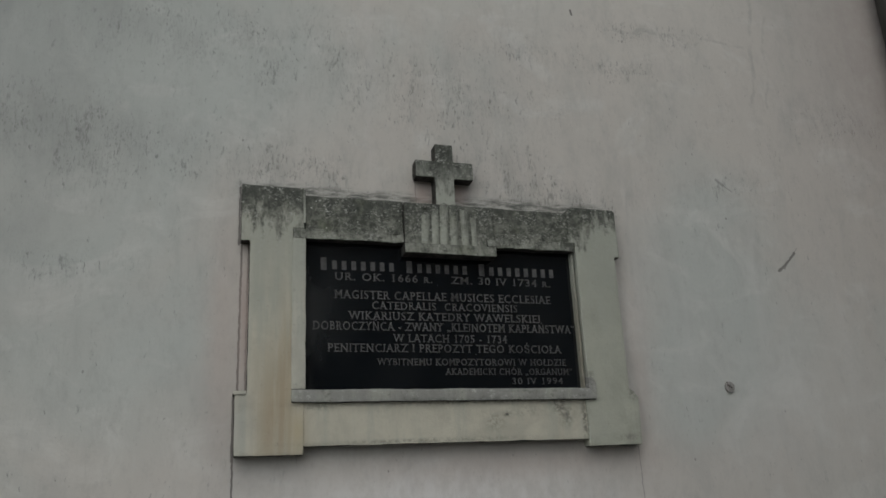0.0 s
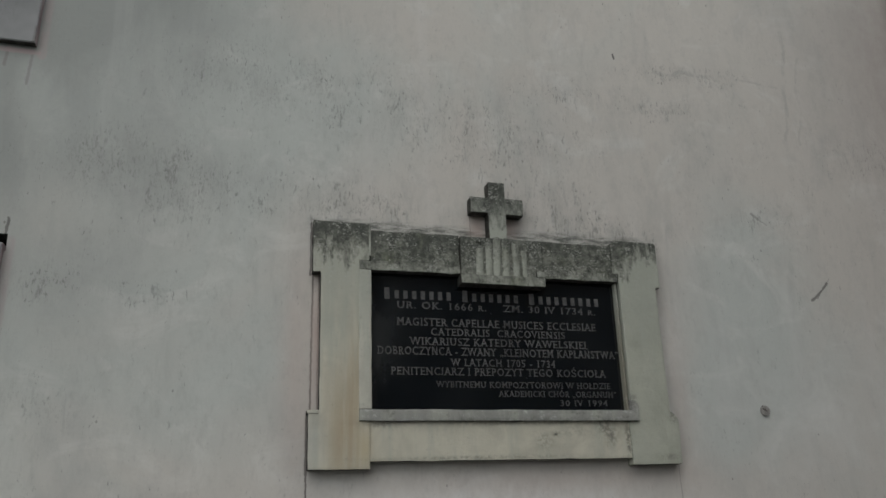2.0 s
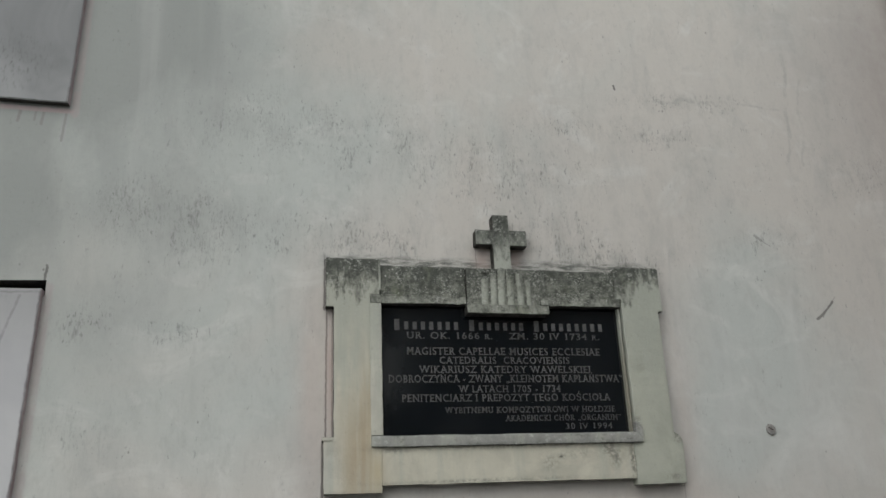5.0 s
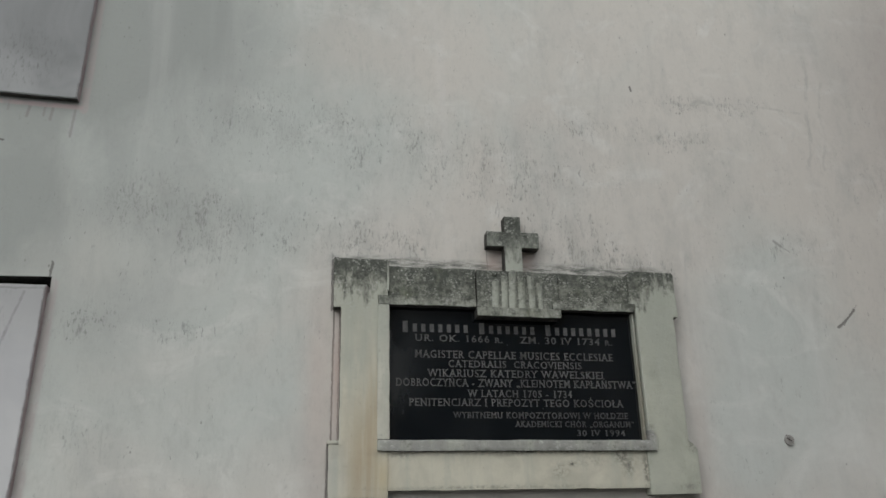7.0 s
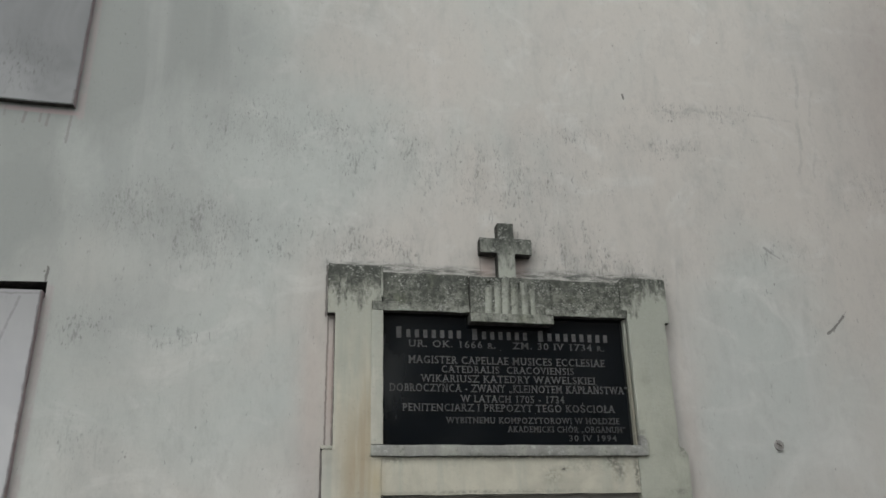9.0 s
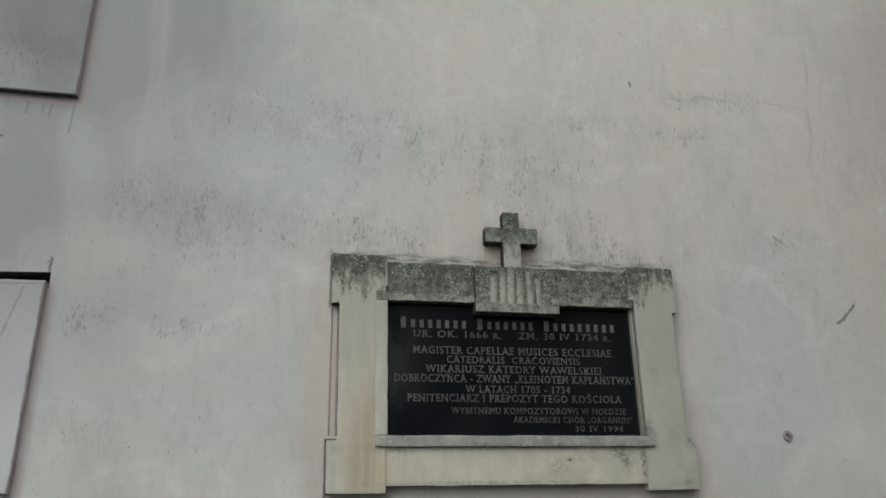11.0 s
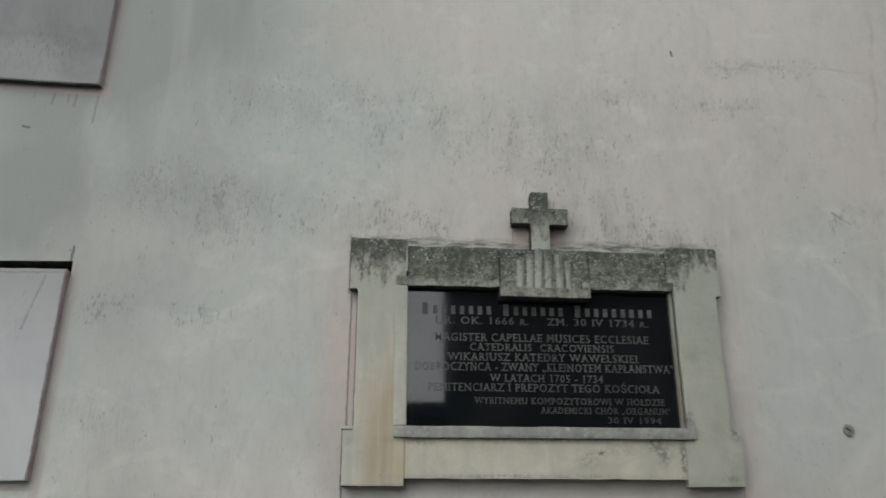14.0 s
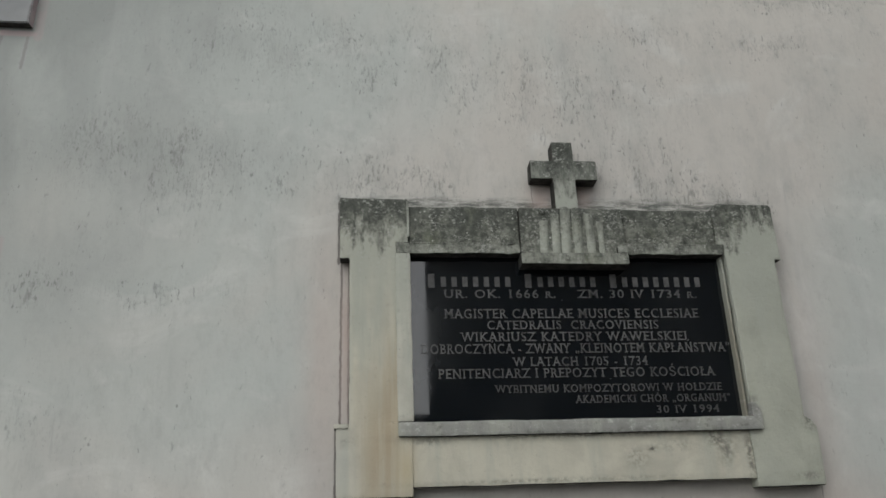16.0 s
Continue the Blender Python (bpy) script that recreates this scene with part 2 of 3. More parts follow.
    faint = t.largest([t.line(1.46, 3.285, 1.75, 3.292, 0.012, 0.3, ux, uz), t.line(1.75, 3.292, 2.02, 3.262, 0.007, 0.25, cx, cz), t.line(2.10, 3.55, 2.07, 3.30, 0.012, 0.28, wx, t.z), t.line(2.07, 3.30, 2.02, 3.02, 0.013, 0.28, wx, t.z), t.line(2.15, 3.42, 2.09, 3.00, 0.009, 0.2, wx, t.z)])
    faint = t.m("MULTIPLY", faint, t.step(t.noise(t.scaled(25, 10, 12), 1.0, 4, 0.7), 0.38, 0.58))
    colour = t.mix(faint, colour, (0.25, 0.25, 0.24))
    # rosier paint that the stone has kept from the rain, and a brownish end of the wall
    rosy = t.total([t.blob(0.95, 1.68, 0.5, 0.05, 0.3), t.blob(0.092, 2.13, 0.016, 0.22, 0.8), t.blob(0.66, 2.56, 0.034, 0.05, 0.8),
                    t.blob(0.785, 2.575, 0.034, 0.045, 0.8), t.blob(0.03, 2.05, 0.05, 0.4, 0.3), t.blob(1.38, 1.95, 0.04, 0.3, 0.3)])
    colour = t.mix(t.m("MULTIPLY", rosy, t.step(mottle, 0.3, 0.6, 0.7, 1.0), clamp=True), colour, (0.47, 0.385, 0.345))
    colour = t.mix(t.m("MULTIPLY", t.blob(2.82, 3.4, 0.55, 0.9, 0.8), t.step(mottle, 0.3, 0.6, 0.8, 1.0)), colour, (0.34, 0.30, 0.275))
    # bare rosy plaster along the raised quoin blocks
    rim = t.largest([t.line(-0.842, 3.10, -0.832, 4.1, 0.020, 0.5, cx, cz), t.line(-0.874, 1.70, -0.858, 2.44, 0.022, 0.5, cx, cz),
                     t.line(-2.3, 3.176, -0.85, 3.110, 0.013, 0.95, cx, cz), t.line(-2.3, 1.722, -0.875, 1.722, 0.010, 0.7, cx, cz)])
    ragged = t.step(t.noise(t.scaled(30, 20, 18), 1.0, 5, 0.7), 0.30, 0.58, 0.35, 1.0)
    colour = t.mix(t.m("MULTIPLY", rim, ragged), colour, (0.38, 0.315, 0.305))
    # relief: trowel waves, sand grain, pits, cracks and edge lines
    h = t.total([t.m("MULTIPLY", t.noise(t.scaled(1, 1, 1.5), 7, 4, 0.6), 1.2), t.m("MULTIPLY", t.noise(t.pos, 160, 4, 0.7), 0.16),
                 t.m("MULTIPLY", clouds, 0.8), t.m("MULTIPLY", pitmask, -0.7), t.m("MULTIPLY", cracks_and_edge_shade, -1.0),
                 t.m("MULTIPLY", t.m("MULTIPLY", zones, dashes), -0.35)])
    return t.finish(colour, 0.92, h, 0.003, 0.4, 0.2)


def panel_material():
    t = Tree("bluish_grey_plaster")
    n = t.noise(t.scaled(1, 1, 0.8), 3, 4, 0.6, 0.5)
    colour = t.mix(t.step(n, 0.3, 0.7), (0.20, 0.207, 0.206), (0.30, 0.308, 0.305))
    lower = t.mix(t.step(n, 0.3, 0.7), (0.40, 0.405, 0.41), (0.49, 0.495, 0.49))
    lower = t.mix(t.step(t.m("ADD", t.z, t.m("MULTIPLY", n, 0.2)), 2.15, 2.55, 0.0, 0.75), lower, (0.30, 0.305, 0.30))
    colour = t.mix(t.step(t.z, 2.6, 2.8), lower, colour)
    jit = t.m("MULTIPLY", t.m("SUBTRACT", t.noise(t.pos, 9, 3), 0.5), 0.12)
    ux, uz = t.m("ADD", t.x, jit), t.m("ADD", t.z, jit)
    zone = t.total([t.blob(-1.03, 3.3, 0.09, 0.12, 1.0, ux, uz), t.blob(-1.15, 3.28, 0.1, 0.1, 0.7, ux, uz), t.blob(-1.0, 2.3, 0.05, 0.2, 0.3, ux, uz)])
    dash = t.step(t.noise(t.scaled(105, 30, 34), 1.0, 4, 0.68, 0.3), 0.5, 0.68)
    colour = t.mix(t.m("MULTIPLY", t.m("MULTIPLY", zone, dash), 0.7, clamp=True), colour, (0.14, 0.145, 0.14))
    colour = t.mix(t.step(t.noise(t.scaled(12, 5, 1.2), 1.0, 3), 0.55, 0.75, 0.0, 0.3), colour, (0.3, 0.3, 0.3))
    jag = t.m("MULTIPLY", t.m("SUBTRACT", t.noise(t.pos, 30, 4, 0.7), 0.5), 0.02)
    jx, jz = t.m("ADD", t.x, jag), t.m("ADD", t.z, jag)
    stains = t.largest([t.line(-0.862, 3.13, -0.858, 3.19, 0.012, 0.7, jx, jz), t.line(-0.936, 2.40, -0.985, 2.22, 0.006, 0.4, jx, jz), t.line(-2.3, 2.414, -0.875, 2.412, 0.005, 0.4, jx, jz),
                        t.line(-0.872, 2.41, -0.886, 1.75, 0.007, 0.55, jx, jz), t.line(-0.889, 1.745, -0.884, 1.79, 0.010, 0.8, jx, jz)])
    colour = t.mix(t.m("MULTIPLY", stains, t.step(t.noise(t.pos, 45, 4, 0.7), 0.3, 0.6, 0.4, 1.0)), colour, (0.15, 0.14, 0.14))
    h = t.total([t.noise(t.pos, 8, 4), t.m("MULTIPLY", t.noise(t.pos, 160, 4, 0.7), 0.15)])
    return t.finish(colour, 0.9, h, 0.003, 0.7, 0.2)


def stone_material(name, cream, lichen_low, lichen_high, ochre=0.0, scuff=0.0):
    """Cast stone, cream where rain has washed it, with dark lichen from a height upwards."""
    t = Tree(name)
    mid = t.noise(t.scaled(1, 1, 0.8), 9, 5, 0.62, 0.6)
    fine = t.noise(t.pos, 60, 5, 0.7)
    colour = t.mix(t.step(mid, 0.3, 0.72), cream, tuple(c * 0.80 for c in cream))
    wash = t.noise(t.scaled(26, 10, 3.0), 1.0, 4, 0.6)
    colour = t.mix(t.step(wash, 0.45, 0.75, 0.0, 0.65), colour, (0.41, 0.425, 0.36))
    if ochre:
        run = t.noise(t.scaled(34, 10, 2.0, (3, 0, 1)), 1.0, 4, 0.6)
        warm = t.total([t.blob(0.185, 1.82, 0.065, 0.20, ochre), t.blob(0.215, 2.06, 0.03, 0.16, ochre * 0.6)])
        warm = t.m("MULTIPLY", warm, t.step(run, 0.32, 0.62, 0.35, 1.0), clamp=True)
        colour = t.mix(warm, colour, (0.385, 0.325, 0.225))
        colour = t.mix(t.blob(0.245, 1.79, 0.02, 0.06, 0.6), colour, (0.45, 0.385, 0.24))
        colour = t.mix(t.m("MULTIPLY", t.blob(0.085, 1.81, 0.035, 0.1, 0.7), t.step(run, 0.3, 0.7, 0.5, 1.0)), colour, (0.41, 0.425, 0.395))
    algae = t.m("MULTIPLY", t.step(t.m("ADD", t.z, t.m("MULTIPLY", wash, 0.5)), 2.25, 2.62), 0.75)
    colour = t.mix(algae, colour, (0.36, 0.38, 0.325))
    # lichen, creeping down in tongues, lower along the joint with the lintel
    tongues = t.m("MULTIPLY", t.m("SUBTRACT", t.noise(t.scaled(24, 10, 7), 1.0, 5, 0.65), 0.5), 0.34)
    tongues = t.m("ADD", tongues, t.m("MULTIPLY", t.m("SUBTRACT", t.noise(t.scaled(75, 25, 32, (8, 0, 2)), 1.0, 4, 0.7), 0.5), 0.15))
    level = t.total([t.z, tongues, t.blob(1.15, 2.45, 0.07, 0.09, 0.10)])
    lichen = t.step(level, lichen_low, lichen_high)
    tone = t.mix(t.step(t.noise(t.scaled(1.1, 1, 1.3), 38, 6, 0.78), 0.40, 0.62), (0.070, 0.076, 0.063), (0.205, 0.213, 0.180))
    tone = t.mix(t.step(t.noise(t.scaled(1, 1, 1.5, (4, 0, 4)), 13, 4, 0.6), 0.52, 0.72, 0.0, 0.5), tone, (0.245, 0.252, 0.215))
    tone = t.mix(t.step(t.noise(t.pos, 11, 4, 0.6), 0.55, 0.75, 0.0, 0.55), tone, (0.165, 0.182, 0.118))
    # sooty upper edge with ragged black marks
    soot = t.step(t.m("ADD", t.z, t.m("MULTIPLY", t.m("SUBTRACT", t.noise(t.scaled(20, 10, 16), 1.0, 5, 0.7), 0.5), 0.36)), 2.43, 2.52, 0.0, 0.85)
    tone = t.mix(soot, tone, (0.068, 0.074, 0.064))
    colour = t.mix(t.m("MULTIPLY", lichen, t.step(fine, 0.25, 0.55, 0.78, 1.0)), colour, tone)
    ink = t.m("MULTIPLY", t.step(t.noise(t.scaled(58, 20, 36, (2, 0, 6)), 1.0, 4, 0.7), 0.54, 0.63), t.step(level, lichen_low - 0.03, lichen_low + 0.06))
    colour = t.mix(t.m("MULTIPLY", ink, 0.5), colour, (0.045, 0.048, 0.042))
    # pale crusts and flecks of lichen, thickest on the dark stone
    crust = t.m("MULTIPLY", t.step(t.noise(t.scaled(1, 1, 1.5, (7, 0, 3)), 95, 5, 0.75), 0.52, 0.60), t.step(t.noise(t.pos, 21, 4, 0.65), 0.44, 0.58))
    spots = t.m("MULTIPLY", t.step(t.cells(t.pos, 70), 0.12, 0.28, 1.0, 0.0), t.step(t.noise(t.pos, 34, 4, 0.65), 0.53, 0.60))
    dots = t.m("MULTIPLY", t.m("MAXIMUM", t.m("MULTIPLY", crust, 0.7), spots), t.step(level, lichen_low - 0.1, lichen_high, 0.06, 0.85))
    colour = t.mix(dots, colour, (0.50, 0.51, 0.46))
    if scuff:
        worn = t.noise(t.scaled(42, 28, 62), 1.0, 6, 0.78)
        colour = t.mix(t.step(worn, 0.54, 0.70, 0.0, scuff * 0.8), colour, (0.60, 0.60, 0.56))
        colour = t.mix(t.step(worn, 0.46, 0.32, 0.0, scuff * 0.8), colour, (0.15, 0.15, 0.135))
    # sooty marks on the foot and the beam, plus shade painted dark under the sill
    marks_and_sill_shade = t.total([t.blob(1.326, 1.893, 0.014, 0.028, 1.0), t.blob(1.18, 1.93, 0.014, 0.03, 0.7), t.blob(0.888, 1.826, 0.010, 0.007, 1.0), t.blob(0.845, 1.805, 0.03, 0.025, 0.5),
                     t.blob(1.06, 1.85, 0.02, 0.02, 0.7), t.blob(1.085, 1.815, 0.02, 0.03, 0.6), t.blob(1.148, 1.80, 0.010, 0.06, 0.85), t.blob(0.30, 1.86, 0.05, 0.012, 0.4),
                     t.blob(1.30, 1.745, 0.03, 0.01, 0.5), t.blob(0.62, 1.755, 0.3, 0.006, 0.5), t.blob(0.74, 1.868, 0.36, 0.010, 0.6), t.blob(0.95, 1.835, 0.06, 0.02, 0.3), t.blob(1.10, 1.84, 0.05, 0.03, 0.15)])
    marks_and_sill_shade = t.m("MULTIPLY", marks_and_sill_shade, t.step(t.noise(t.pos, 70, 5, 0.75), 0.38, 0.60), clamp=True)
    colour = t.mix(marks_and_sill_shade, colour, (0.10, 0.10, 0.088))
    # chips and dirt
    dirt = t.step(t.noise(t.pos, 85, 6, 0.78), 0.58, 0.76, 0.0, 0.5)
    colour = t.mix(dirt, colour, (0.16, 0.16, 0.135))
    h = t.total([t.m("MULTIPLY", mid, 0.7), t.m("MULTIPLY", fine, 0.5), t.m("MULTIPLY", t.noise(t.pos, 220, 3, 0.6), 0.12),
                 t.m("MULTIPLY", dots, 0.35), t.m("MULTIPLY", dirt, -0.5)])
    return t.finish(colour, 0.9, h, 0.004, 0.9, 0.2)


def granite_material():
    t = Tree("polished_black_granite")
    grain = t.step(t.cells(t.pos, 420), 0.05, 0.2, 1.0, 0.0)
    colour = t.mix(t.m("MULTIPLY", grain, t.step(t.noise(t.pos, 80, 3), 0.5, 0.7)), (0.005, 0.007, 0.009), (0.022, 0.026, 0.031))
    dust = t.noise(t.scaled(6, 4, 3), 1.0, 5, 0.65)
    specks = t.m("MULTIPLY", t.step(t.cells(t.pos, 30), 0.03, 0.06, 0.6, 0.0), t.step(t.noise(t.pos, 7, 2), 0.5, 0.62))
    colour = t.mix(specks, colour, (0.12, 0.12, 0.12))
    film = t.m("MULTIPLY", t.step(dust, 0.42, 0.62), t.step(t.x, 0.26, 0.40, 1.0, 0.15))
    colour = t.mix(t.m("MULTIPLY", film, 0.10), colour, (0.30, 0.31, 0.30))
    rough = t.m("ADD", t.step(dust, 0.35, 0.75, 0.025, 0.07), t.m("MULTIPLY", specks, 0.5))
    return t.finish(colour, rough, None, specular=0.68)


def letter_material():
    t = Tree("dull_grey_letter_paint")
    wear = t.noise(t.pos, 55, 4, 0.7)
    broad = t.noise(t.pos, 5, 2)
    colour = t.mix(t.step(wear, 0.4, 0.72), (0.125, 0.125, 0.121), (0.062, 0.062, 0.061))
    colour = t.mix(t.step(broad, 0.4, 0.68, 0.0, 0.5), colour, (0.04, 0.04, 0.04))
    colour = t.mix(t.blob(1.0, 1.96, 0.35, 0.06, 0.5), colour, (0.035, 0.035, 0.036))
    return t.finish(colour, 0.7, wear, 0.0005)


def plain_material(name, a, b, scale=8.0, rough=0.85, stretch=(1, 1, 1)):
    t = Tree(name)
    n = t.noise(t.scaled(*stretch), scale, 5, 0.6, 0.3)
    fine = t.noise(t.pos, scale * 14, 3, 0.6)
    colour = t.mix(t.step(n, 0.3, 0.7), a, b)
    return t.finish(colour, rough, t.m("ADD", n, t.m("MULTIPLY", fine, 0.3)), 0.003)


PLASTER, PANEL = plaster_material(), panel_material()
STONE = stone_material("cream_cast_stone", (0.565, 0.55, 0.45), 2.38, 2.48, 0.9)
STONE_GREEN = stone_material("greenish_cast_stone", (0.43, 0.445, 0.37), 2.42, 2.51)
# soot crust and painted shade in one near-black, for sides, undersides and the slot
CRUST_AND_SHADE = plain_material("crusted_shaded_stone", (0.020, 0.020, 0.018), (0.072, 0.070, 0.060), 40)
LINTEL = stone_material("lichened_cast_stone", (0.46, 0.46, 0.39), 2.24, 2.42)
CROSS = stone_material("grey_lichened_stone", (0.38, 0.39, 0.35), 2.50, 2.68)
PIPESTONE = stone_material("pale_lichened_pipes", (0.29, 0.30, 0.25), 2.37, 2.55, 0.0, 0.45)
MOULD = stone_material("washed_stone_moulding", (0.54, 0.535, 0.455), 2.36, 2.50, 0.0, 0.3)
LINTEL_EDGE = stone_material("specked_stone_moulding", (0.38, 0.385, 0.33), 2.29, 2.44, 0.0, 0.5)
ROSY = plain_material("bare_rosy_plaster", (0.31, 0.25, 0.247), (0.46, 0.385, 0.375), 26, 0.9, (1, 1, 0.5))
MORTAR = stone_material("pale_mortar_stone", (0.40, 0.40, 0.36), 2.44, 2.60, 0.0, 0.4)
FILLET = stone_material("dull_cream_stone_fillet", (0.27, 0.26, 0.205), 2.36, 2.50, 0.0, 0.3)
SILL = stone_material("grey_washed_stone_sill", (0.31, 0.315, 0.29), 2.28, 2.50, 0.0, 0.85)
GRANITE, LETTER = granite_material(), letter_material()
PIPE = plain_material("dark_painted_downpipe", (0.03, 0.032, 0.028), (0.06, 0.055, 0.05), 6, 0.5, (1, 1, 0.3))
PLUG = plain_material("grey_cement_plug", (0.20, 0.195, 0.18), (0.34, 0.33, 0.31), 60)
IRON = plain_material("rusty_screw_iron", (0.05, 0.045, 0.04), (0.12, 0.10, 0.085), 90, 0.6)
FACADE = plain_material("old_brown_facade", (0.10, 0.09, 0.08), (0.15, 0.135, 0.12), 1.5)
ROOF = plain_material("dark_roof_tiles", (0.05, 0.04, 0.035), (0.09, 0.07, 0.06), 3)
COBBLE = plain_material("worn_stone_paving", (0.13, 0.127, 0.12), (0.22, 0.213, 0.20), 3)


# ---- mesh helpers ----
def part(name, bm, material, parent=None, label=""):
    me = bpy.data.meshes.new(name)
    bm.to_mesh(me)
    bm.free()
    for mt in material if isinstance(material, tuple) else (material,):
        me.materials.append(mt)
    ob = new(name, me)
    ob.parent = parent
    if label:
        ob["label"] = label
    return ob


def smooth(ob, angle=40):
    """Smooth faces; cut sides of a stone block carry city crust plus shade painted black."""
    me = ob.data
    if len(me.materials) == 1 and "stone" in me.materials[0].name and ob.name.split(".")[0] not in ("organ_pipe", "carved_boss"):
        me.materials.append(CRUST_AND_SHADE)
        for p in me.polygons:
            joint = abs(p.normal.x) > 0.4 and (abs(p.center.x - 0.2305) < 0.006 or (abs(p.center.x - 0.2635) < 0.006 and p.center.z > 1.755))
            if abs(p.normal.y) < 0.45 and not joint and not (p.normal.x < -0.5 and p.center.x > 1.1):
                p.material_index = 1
    me.polygons.foreach_set("use_smooth", [True] * len(me.polygons))
    me.set_sharp_from_angle(angle=radians(angle))
    return ob


def sag(x, z):
    """The old frame has sagged a little towards one side."""
    return z - (x - 0.07) / 1.265 * (0.005 + 0.019 * (z - 1.72) / 0.82)


def weathered(bm, amp, cell, level=True):
    """Cut a block into small faces and wear its surface and edges unevenly."""
    xs, zs = [v.co.x for v in bm.verts], [v.co.z for v in bm.verts]
    for axis, lo, hi in ((0, min(xs), max(xs)), (2, min(zs), max(zs))):
        n = int((hi - lo) / cell)
        for i in range(1, n + 1):
            co, no = [0, 0, 0], [0, 0, 0]
            co[axis], no[axis] = lo + (hi - lo) * i / (n + 1), 1
            bmesh.ops.bisect_plane(bm, geom=bm.verts[:] + bm.edges[:] + bm.faces[:], plane_co=co, plane_no=no)
    for v in bm.verts:
        p = v.co.copy()
        d = noise.noise_vector(p * 14) * amp + noise.noise_vector(p * 45) * (amp * 0.55)
        chip = max(0.0, noise.noise(p * 30 + Vector((7, 3, 1))) - 0.38) * amp * 6
        v.co += d
        v.co.y += chip
        if level:
            v.co.z = sag(v.co.x, v.co.z)
    bmesh.ops.recalc_face_normals(bm, faces=bm.faces[:])
    return bm


def block(poly, front, back, bevel=0.004, amp=0.0016, cell=0.014, level=True):
    """A worn stone block: an outline (x, z) with depth, its front edges rounded."""
    bm = bmesh.new()
    f = [bm.verts.new((x, front, z)) for x, z in poly]
    b = [bm.verts.new((x, back, z)) for x, z in poly]
    bm.faces.new(f)
    bm.faces.new(b[::-1])
    n = len(poly)
    for i in range(n):
        bm.faces.new((f[i], b[i], b[(i + 1) % n], f[(i + 1) % n]))
    bmesh.ops.recalc_face_normals(bm, faces=bm.faces[:])
    sharp = [e for e in bm.edges if any(v in f for v in e.verts)]
    bmesh.ops.bevel(bm, geom=sharp, offset=bevel, segments=2, profile=0.6, affect="EDGES")
    return weathered(bm, amp, cell, level)


def box_poly(x0, x1, z0, z1):
    return [(x0, z0), (x1, z0), (x1, z1), (x0, z1)]


def box(x0, x1, y0, y1, z0, z1, bevel=0.0):
    bm = bmesh.new()
    bmesh.ops.create_cube(bm, size=1.0)
    for v in bm.verts:
        v.co = Vector(((x0 + x1) / 2 + v.co.x * (x1 - x0), (y0 + y1) / 2 + v.co.y * (y1 - y0), (z0 + z1) / 2 + v.co.z * (z1 - z0)))
    if bevel:
        bmesh.ops.bevel(bm, geom=bm.edges[:], offset=bevel, segments=2, affect="EDGES")
    return bm


# ---- ground and walls ----
WALL_Y = 3.03
ground = tagged(part("ground", box(-60, 60, -60, 60, -0.3, 0.0), COBBLE), "worn grey stone paving along the church wall", "ground", kind="structure")

RECESS = [(-2.3, -0.867, 2.405, 2.461)]


def church_wall():
    """The plastered wall: a gently uneven front with a deep slot at one end, and a solid back."""
    eps = 0.0006
    xs = sorted({round(v, 4) for v in [-9, -6, -3.5] + [-2.6 + 0.025 * i for i in range(int(5.5 / 0.025))] + [3.2, 5, 9]})
    zs = sorted({round(v, 4) for v in [0, 0.5, 0.9] + [1.2 + 0.025 * i for i in range(int(3.1 / 0.025))] + [5, 7, 9.5]})
    for x0, x1, z0, z1 in RECESS:
        for x in (x0, x1):
            xs = [v for v in xs if abs(v - x) > 0.004] + [x - eps, x + eps]
        for z in (z0, z1):
            zs = [v for v in zs if abs(v - z) > 0.004] + [z - eps, z + eps]
    xs, zs = sorted(xs), sorted(zs)
    verts, faces = [], []
    for z in zs:
        for x in xs:
            p = Vector((x, 0, z))
            y = WALL_Y + 0.004 * noise.noise(p * 1.7) + 0.0016 * noise.noise(p * 6)
            for x0, x1, z0, z1 in RECESS:
                if x0 < x < x1 and z0 < z < z1:
                    y = WALL_Y + 0.22
            verts.append((x, y, z))
    w = len(xs)
    for j in range(len(zs) - 1):
        for i in range(w - 1):
            a = j * w + i
            faces.append((a, a + 1, a + w + 1, a + w))
    n = len(verts)
    rim = [i for i in range(w)] + [j * w + w - 1 for j in range(1, len(zs))] + [(len(zs) - 1) * w + i for i in range(w - 2, -1, -1)] + [j * w for j in range(len(zs) - 2, 0, -1)]
    for i in rim:
        verts.append((verts[i][0], WALL_Y + 0.6, verts[i][2]))
    m = len(rim)
    for k in range(m):
        faces.append((rim[(k + 1) % m], rim[k], n + k, n + (k + 1) % m))
    faces.append(tuple(n + k for k in range(m)))
    me = bpy.data.meshes.new("wall_north")
    me.from_pydata(verts, [], faces)
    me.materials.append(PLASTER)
    me.materials.append(CRUST_AND_SHADE)
    me.update()
    # the slot's inside painted near-black, standing for its deep shade
    for p in me.polygons:
        if WALL_Y + 0.05 < p.center.y < WALL_Y + 0.25 and -2.4 < p.center.x < -0.8:
            p.material_index = 1
    return smooth(new("wall_north", me), 30)


wall = tagged(church_wall(), "weathered pinkish-grey plastered church wall with dark stains", "wall", kind="structure")


